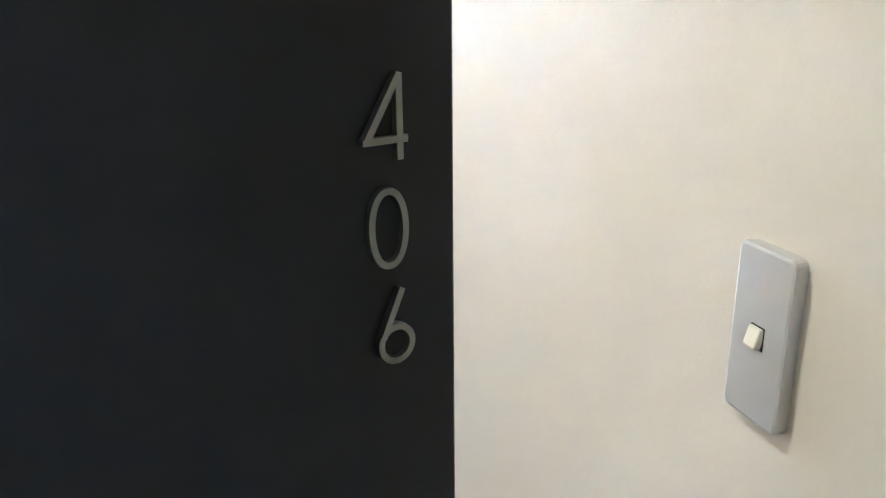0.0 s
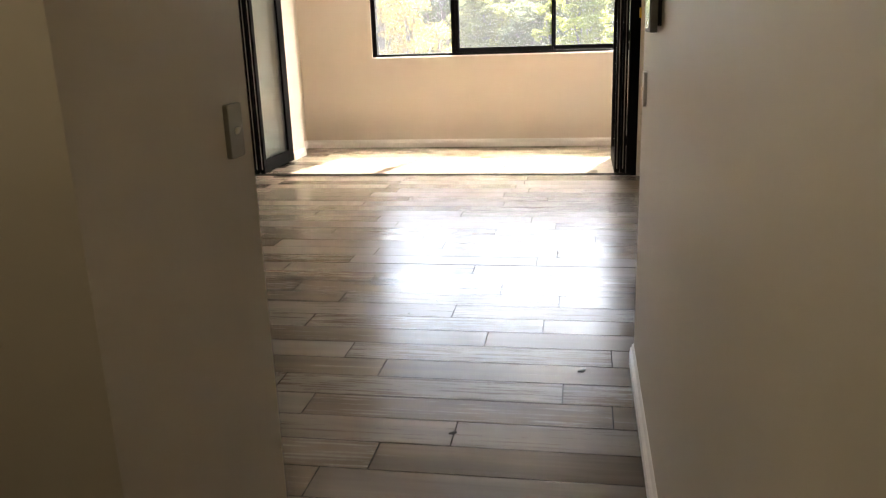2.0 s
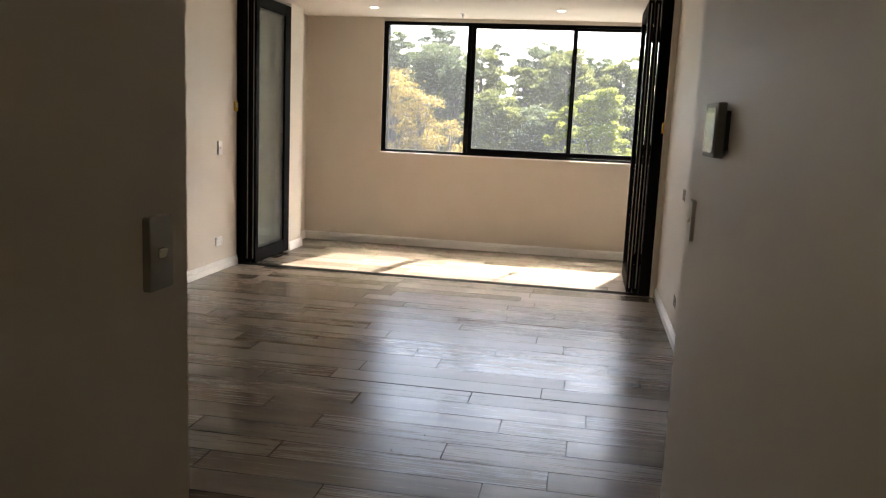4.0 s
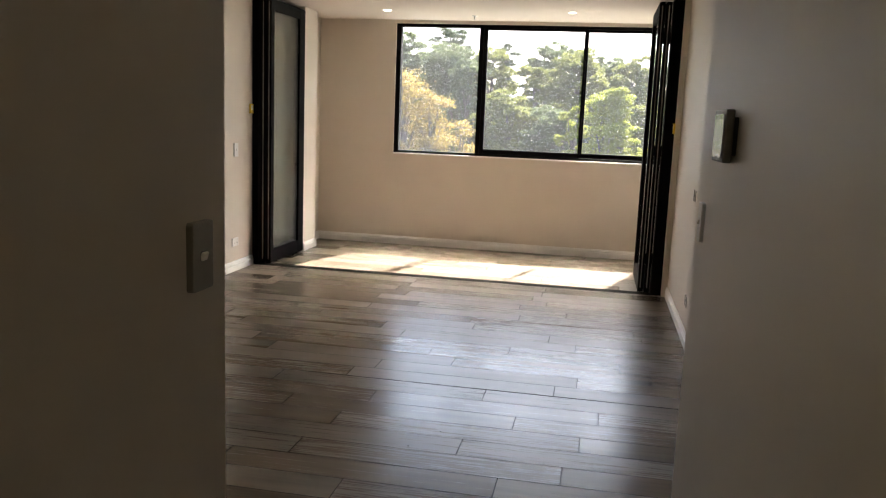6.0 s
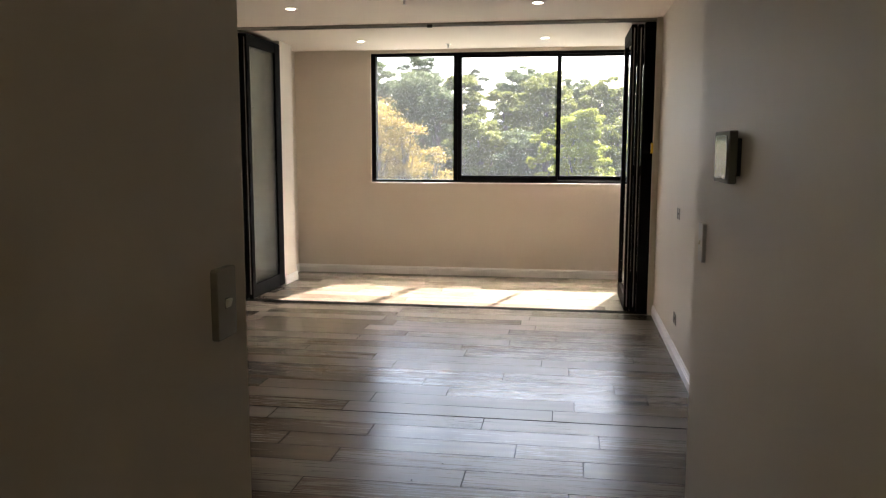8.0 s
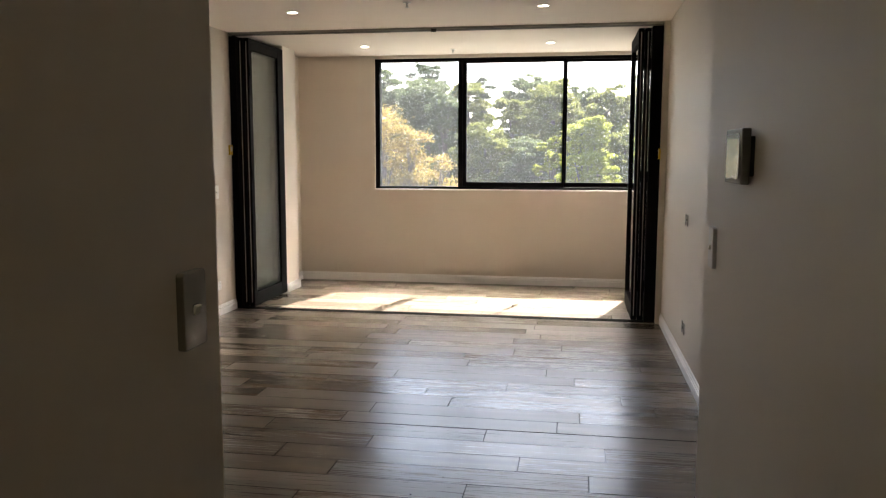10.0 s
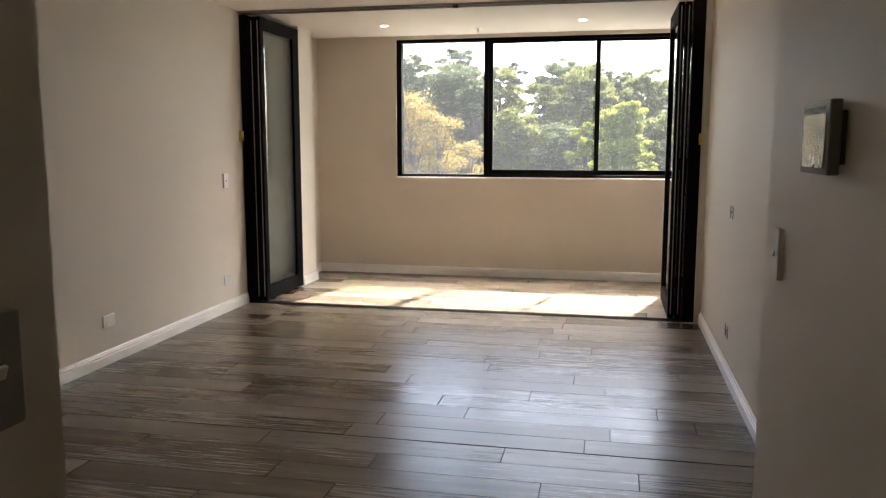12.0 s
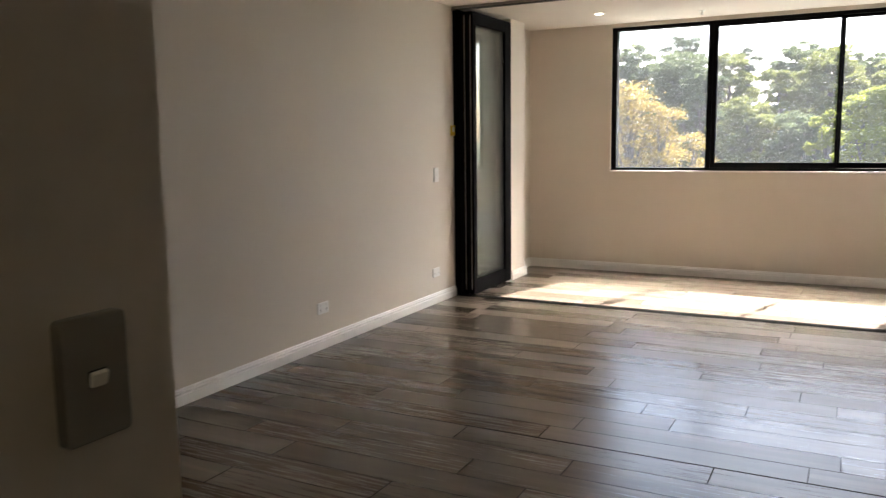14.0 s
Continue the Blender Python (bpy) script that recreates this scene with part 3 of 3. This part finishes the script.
def tree(label, x, y, top, spread, depth, material, lobes, leaves, leaf, loose=0.13, habit="gum", seed=1):
    """A trunk with limbs out to billowing lobes; each lobe carries tufts of small leaves, thickest on top."""
    g = np.random.default_rng(seed)
    t = thing("tree", label, "tree", (x, y, GZ), 0, "trees outside the window")
    hgt = top - GZ
    base = hgt - depth
    heads, tufts = [], []
    for i in range(lobes):
        f = (i + 0.5) / lobes
        a = i * 2.4 + g.uniform(-0.4, 0.4)
        if habit == "pine":
            r = spread * (1.2 - f) ** 0.6 * g.uniform(0.2, 0.9)
            size = spread * (0.30 * (1 - f) + 0.24)
            squash = 0.45
        else:
            r = spread * math.sqrt(max(0.03, 1 - f ** 2.2)) * g.uniform(0.45, 0.95)
            size = spread * g.uniform(0.42, 0.62)
            squash = g.uniform(0.62, 0.9)
        c = Vector((r * math.cos(a), r * math.sin(a) * 0.85, base + depth * f - size * squash * 0.9))
        heads.append(c)
        for k in range(18):
            d = Vector((g.normal(), g.normal(), abs(g.normal()) * 0.9 - 0.25)).normalized()
            p = c + Vector((d.x * size, d.y * size, d.z * size * squash)) * g.uniform(0.6, 1.0)
            tufts.append((p.x, p.y, p.z, size * g.uniform(0.17, 0.36)))
    bm = bmesh.new()
    limb(bm, (0, 0, 0), (0.15, 0.1, base * 0.75), 0.34, 0.22, 10)
    limb(bm, (0.15, 0.1, base * 0.75), (0, 0, hgt - depth * 0.35), 0.22, 0.05, 8)
    trunk = part("trunk", bm, BARK, t)
    bm = bmesh.new()
    for c in heads:
        fork = Vector((c.x * 0.35, c.y * 0.35, max(base * 0.7, c.z - 0.9 * math.hypot(c.x, c.y) - 0.5)))
        limb(bm, (0.05, 0.03, max(base * 0.6, fork.z - 0.6)), fork, 0.06, 0.04, 5)
        limb(bm, fork, c, 0.04, 0.012, 5)
    for p in tufts[::3]:
        limb(bm, heads[tufts.index(p) // 18], p[:3], 0.014, 0.005, 4)
    part("limbs", bm, BARK, trunk)
    cs = np.array(tufts)
    share = cs[:, 3] ** 2
    which = g.choice(len(cs), leaves, p=share / share.sum())
    c = cs[which]
    d = g.normal(size=(leaves, 3))
    d /= np.linalg.norm(d, axis=1, keepdims=True)
    d[:, 2] = np.where(g.uniform(size=leaves) < 0.7, np.abs(d[:, 2]), d[:, 2]) * 0.55
    p = c[:, :3] + d * (g.uniform(0, 1, (leaves, 1)) ** 0.45 + np.abs(g.normal(0, loose, (leaves, 1)))) * c[:, 3:4]
    ax = g.normal(size=(leaves, 3))
    ax[:, 2] -= 0.5
    ax /= np.linalg.norm(ax, axis=1, keepdims=True)
    bx = np.cross(ax, g.normal(size=(leaves, 3)))
    bx /= np.linalg.norm(bx, axis=1, keepdims=True)
    ln = leaf * g.uniform(0.6, 1.4, (leaves, 1))
    wd = ln * (0.22 if habit == "pine" else 0.5)
    v = np.stack([p - ax * ln + bx * wd, p - ax * ln * 0.6 - bx * wd, p + ax * ln], 1).reshape(-1, 3)
    me = bpy.data.meshes.new("crown")
    me.from_pydata(v.tolist(), [], np.arange(3 * leaves).reshape(-1, 3).tolist())
    me.materials.append(material)
    crown = new("crown", me)
    crown.parent = t
    return t


L_DARK = foliage("grey_green_leaves", (0.045, 0.060, 0.030), (0.085, 0.108, 0.052), (0.155, 0.18, 0.085))
L_OLIVE = foliage("olive_leaves", (0.058, 0.070, 0.024), (0.125, 0.140, 0.046), (0.24, 0.25, 0.075))
L_LIME = foliage("bright_green_leaves", (0.085, 0.105, 0.022), (0.19, 0.215, 0.036), (0.34, 0.36, 0.07))
L_GOLD = foliage("yellow_autumn_leaves", (0.058, 0.044, 0.030), (0.20, 0.145, 0.045), (0.42, 0.31, 0.085))
L_PINE = foliage("pine_needles", (0.034, 0.046, 0.032), (0.06, 0.076, 0.05), (0.09, 0.11, 0.065))

GUM = "tall grey-green gum tree with a rounded crown"
OPEN = "olive green tree with a billowing open crown"
TREES = [
    (GUM, -5.1, 32, 4.85, 1.55, 5.4, L_DARK, 32, 70000, 0.055),
    (GUM, -7.4, 33, 4.9, 1.7, 5.6, L_DARK, 20, 30000, 0.06),
    (GUM, -3.0, 31, 4.5, 1.65, 5.2, L_DARK, 36, 84000, 0.05),
    (OPEN, -1.95, 29, 3.8, 1.0, 4.6, L_DARK, 20, 44000, 0.048),
    (OPEN, -1.35, 31, 4.4, 1.1, 4.2, L_OLIVE, 20, 42000, 0.05, 0.25),
    (OPEN, 0.6, 29, 3.6, 0.85, 4.4, L_OLIVE, 18, 40000, 0.048, 0.2),
    (GUM, 0.9, 34, 5.0, 1.3, 5.5, L_DARK, 20, 40000, 0.055, 0.25),
    (OPEN, 2.05, 30, 4.3, 1.4, 5.2, L_OLIVE, 36, 80000, 0.05),
    (GUM, 3.1, 33, 4.36, 1.1, 5.2, L_DARK, 20, 40000, 0.055),
    (OPEN, 4.2, 30, 4.0, 1.25, 5.0, L_OLIVE, 32, 68000, 0.05),
    (OPEN, 5.9, 31, 4.0, 1.4, 5.0, L_OLIVE, 20, 30000, 0.06),
    ("low olive tree with dense foliage", 0.0, 26, 2.5, 1.15, 4.0, L_OLIVE, 26, 60000, 0.045),
    ("low grey-green tree with dense foliage", 1.6, 25, 2.02, 1.15, 3.6, L_DARK, 26, 60000, 0.042),
    ("low olive tree with dense foliage", 4.5, 26, 2.35, 1.15, 4.0, L_OLIVE, 24, 46000, 0.045),
    ("bright green tree catching the sun", 3.3, 22, 2.5, 0.9, 3.4, L_LIME, 22, 60000, 0.036),
    ("small bright green tree catching the sun", 2.3, 23, 2.05, 0.55, 3.0, L_LIME, 14, 26000, 0.036),
    ("yellow-leaved autumn tree close to the window", -1.9, 19, 2.72, 0.9, 3.3, L_GOLD, 26, 17000, 0.03, 0.9),
    ("yellow-leaved autumn tree close to the window", -1.15, 19, 2.2, 0.65, 3.0, L_GOLD, 18, 11000, 0.03, 0.9),
    ("low thin yellow-leaved tree with bare twigs", -0.25, 18, 1.5, 0.5, 2.4, L_GOLD, 12, 4500, 0.028, 1.1),
]
for n, row in enumerate(TREES):
    tree(*row, seed=n + 1)
tree("dark pine tree rising behind the other trees", -4.0, 36, 5.65, 1.4, 4.0, L_PINE, 44, 60000, 0.06, 0.5, "pine", seed=30)
tree("dark pine tree rising behind the other trees", -1.55, 38, 5.15, 0.9, 4.0, L_PINE, 24, 24000, 0.07, 0.35, "pine", seed=31)
for n, (x, top) in enumerate(((-8.5, 3.6), (-5.5, 3.4), (-2.6, 2.9), (0.6, 3.2), (3.6, 3.6), (7.4, 3.6))):
    tree("distant grey-green tree behind the others", x, 42 + 2 * (n % 3), top, 2.2, 6.0, L_DARK, 22, 26000, 0.075, seed=50 + n)

house = thing("house", "distant pale house with a light grey metal roof", "house", (-1.9, 66, GZ - 0.5))
box("wall", -3.4, 3.4, -4, 4, 0, 15.0, noisy("pale_render", (0.55, 0.53, 0.5), (0.62, 0.6, 0.57), 1.2, 0.9), house)
bm = bmesh.new()
lo = [bm.verts.new(p) for p in ((-3.9, -4.6, 14.9), (3.9, -4.6, 14.9), (3.9, 4.6, 14.9), (-3.9, 4.6, 14.9))]
hi = [bm.verts.new(p) for p in ((-1.9, 0, 16.3), (1.9, 0, 16.3))]
for f in ((lo[0], lo[1], hi[1], hi[0]), (lo[1], lo[2], hi[1]), (lo[2], lo[3], hi[0], hi[1]), (lo[3], lo[0], hi[0]), tuple(reversed(lo))):
    bm.faces.new(f)
bmesh.ops.recalc_face_normals(bm, faces=bm.faces)
part("roof", bm, noisy("light_metal_roof", (0.5, 0.51, 0.53), (0.58, 0.59, 0.6), 3, 0.5), house)
for i in range(3):
    box("window", -2.7 + 2.0 * i, -1.4 + 2.0 * i, -4.06, -3.98, 12.6, 14.0, SLOT, house)

# ---- floor planks ----
PITCH, LONG, GAP = 0.170, 1.115, 0.0030
SEEN = {-12: 2.768, -11: 3.305, -10: 3.127, -8: 3.318, -7: 2.78, -6: 3.023, -5: 2.582, -3: 2.78, -2: 3.165, -1: 2.59, 0: 2.937, 1: 3.05, 2: 2.335, 3: 2.165, 4: 2.625, 5: 3.02, 6: 2.845, 9: 2.60}
plank_shapes = {}
pr = random.Random(5)


def lay_plank(x0, x1, y0, y1):
    key = (round(x1 - x0, 3), round(y1 - y0, 3))
    if key not in plank_shapes:
        bm = bmesh.new()
        lx, ly, c = key[0], key[1], 0.0006
        top = [bm.verts.new(p) for p in ((c, c, 0), (lx - c, c, 0), (lx - c, ly - c, 0), (c, ly - c, 0))]
        low = [bm.verts.new(p) for p in ((0, 0, -c), (lx, 0, -c), (lx, ly, -c), (0, ly, -c))]
        bot = [bm.verts.new(p) for p in ((0, 0, -0.009), (lx, 0, -0.009), (lx, ly, -0.009), (0, ly, -0.009))]
        bm.faces.new(top)
        for i in range(4):
            j = (i + 1) % 4
            bm.faces.new((low[i], low[j], top[j], top[i])).material_index = 1
            bm.faces.new((bot[i], bot[j], low[j], low[i])).material_index = 1
        bmesh.ops.recalc_face_normals(bm, faces=bm.faces)
        me = bpy.data.meshes.new("plank")
        bm.to_mesh(me)
        bm.free()
        me.materials.append(PLANK)
        me.materials.append(GROUT)
        plank_shapes[key] = me
    ob = new("plank", plank_shapes[key])
    ob.location = (x0, y0, pr.uniform(-0.0003, 0.0))
    ob.parent = floor


for k in range(-30, 28):
    y0, y1 = 3.03 + PITCH * k, 3.03 + PITCH * (k + 1)
    if y0 >= YW or y1 <= YE - 0.3:
        continue
    xa, xb = (CL, CR) if y1 <= YB + 0.05 else (XL, XR)
    if y0 > YD:
        xb = XS
    if y1 <= YB and y1 < YR:
        xa = 2.0
    if YB + 0.05 < y1 and y1 < YC:
        xb = CR
    joint = SEEN.get(k, pr.uniform(2.0, 3.1))
    x = joint - LONG * 4
    while x < xb:
        a, c = max(x, xa), min(x + LONG, xb)
        if c - a > 0.02:
            ya, yb = y0 + (0.0065 if k == 0 else 0), min(y1, YW) - GAP
            lay_plank(a, c - GAP, ya, yb)
        x += LONG
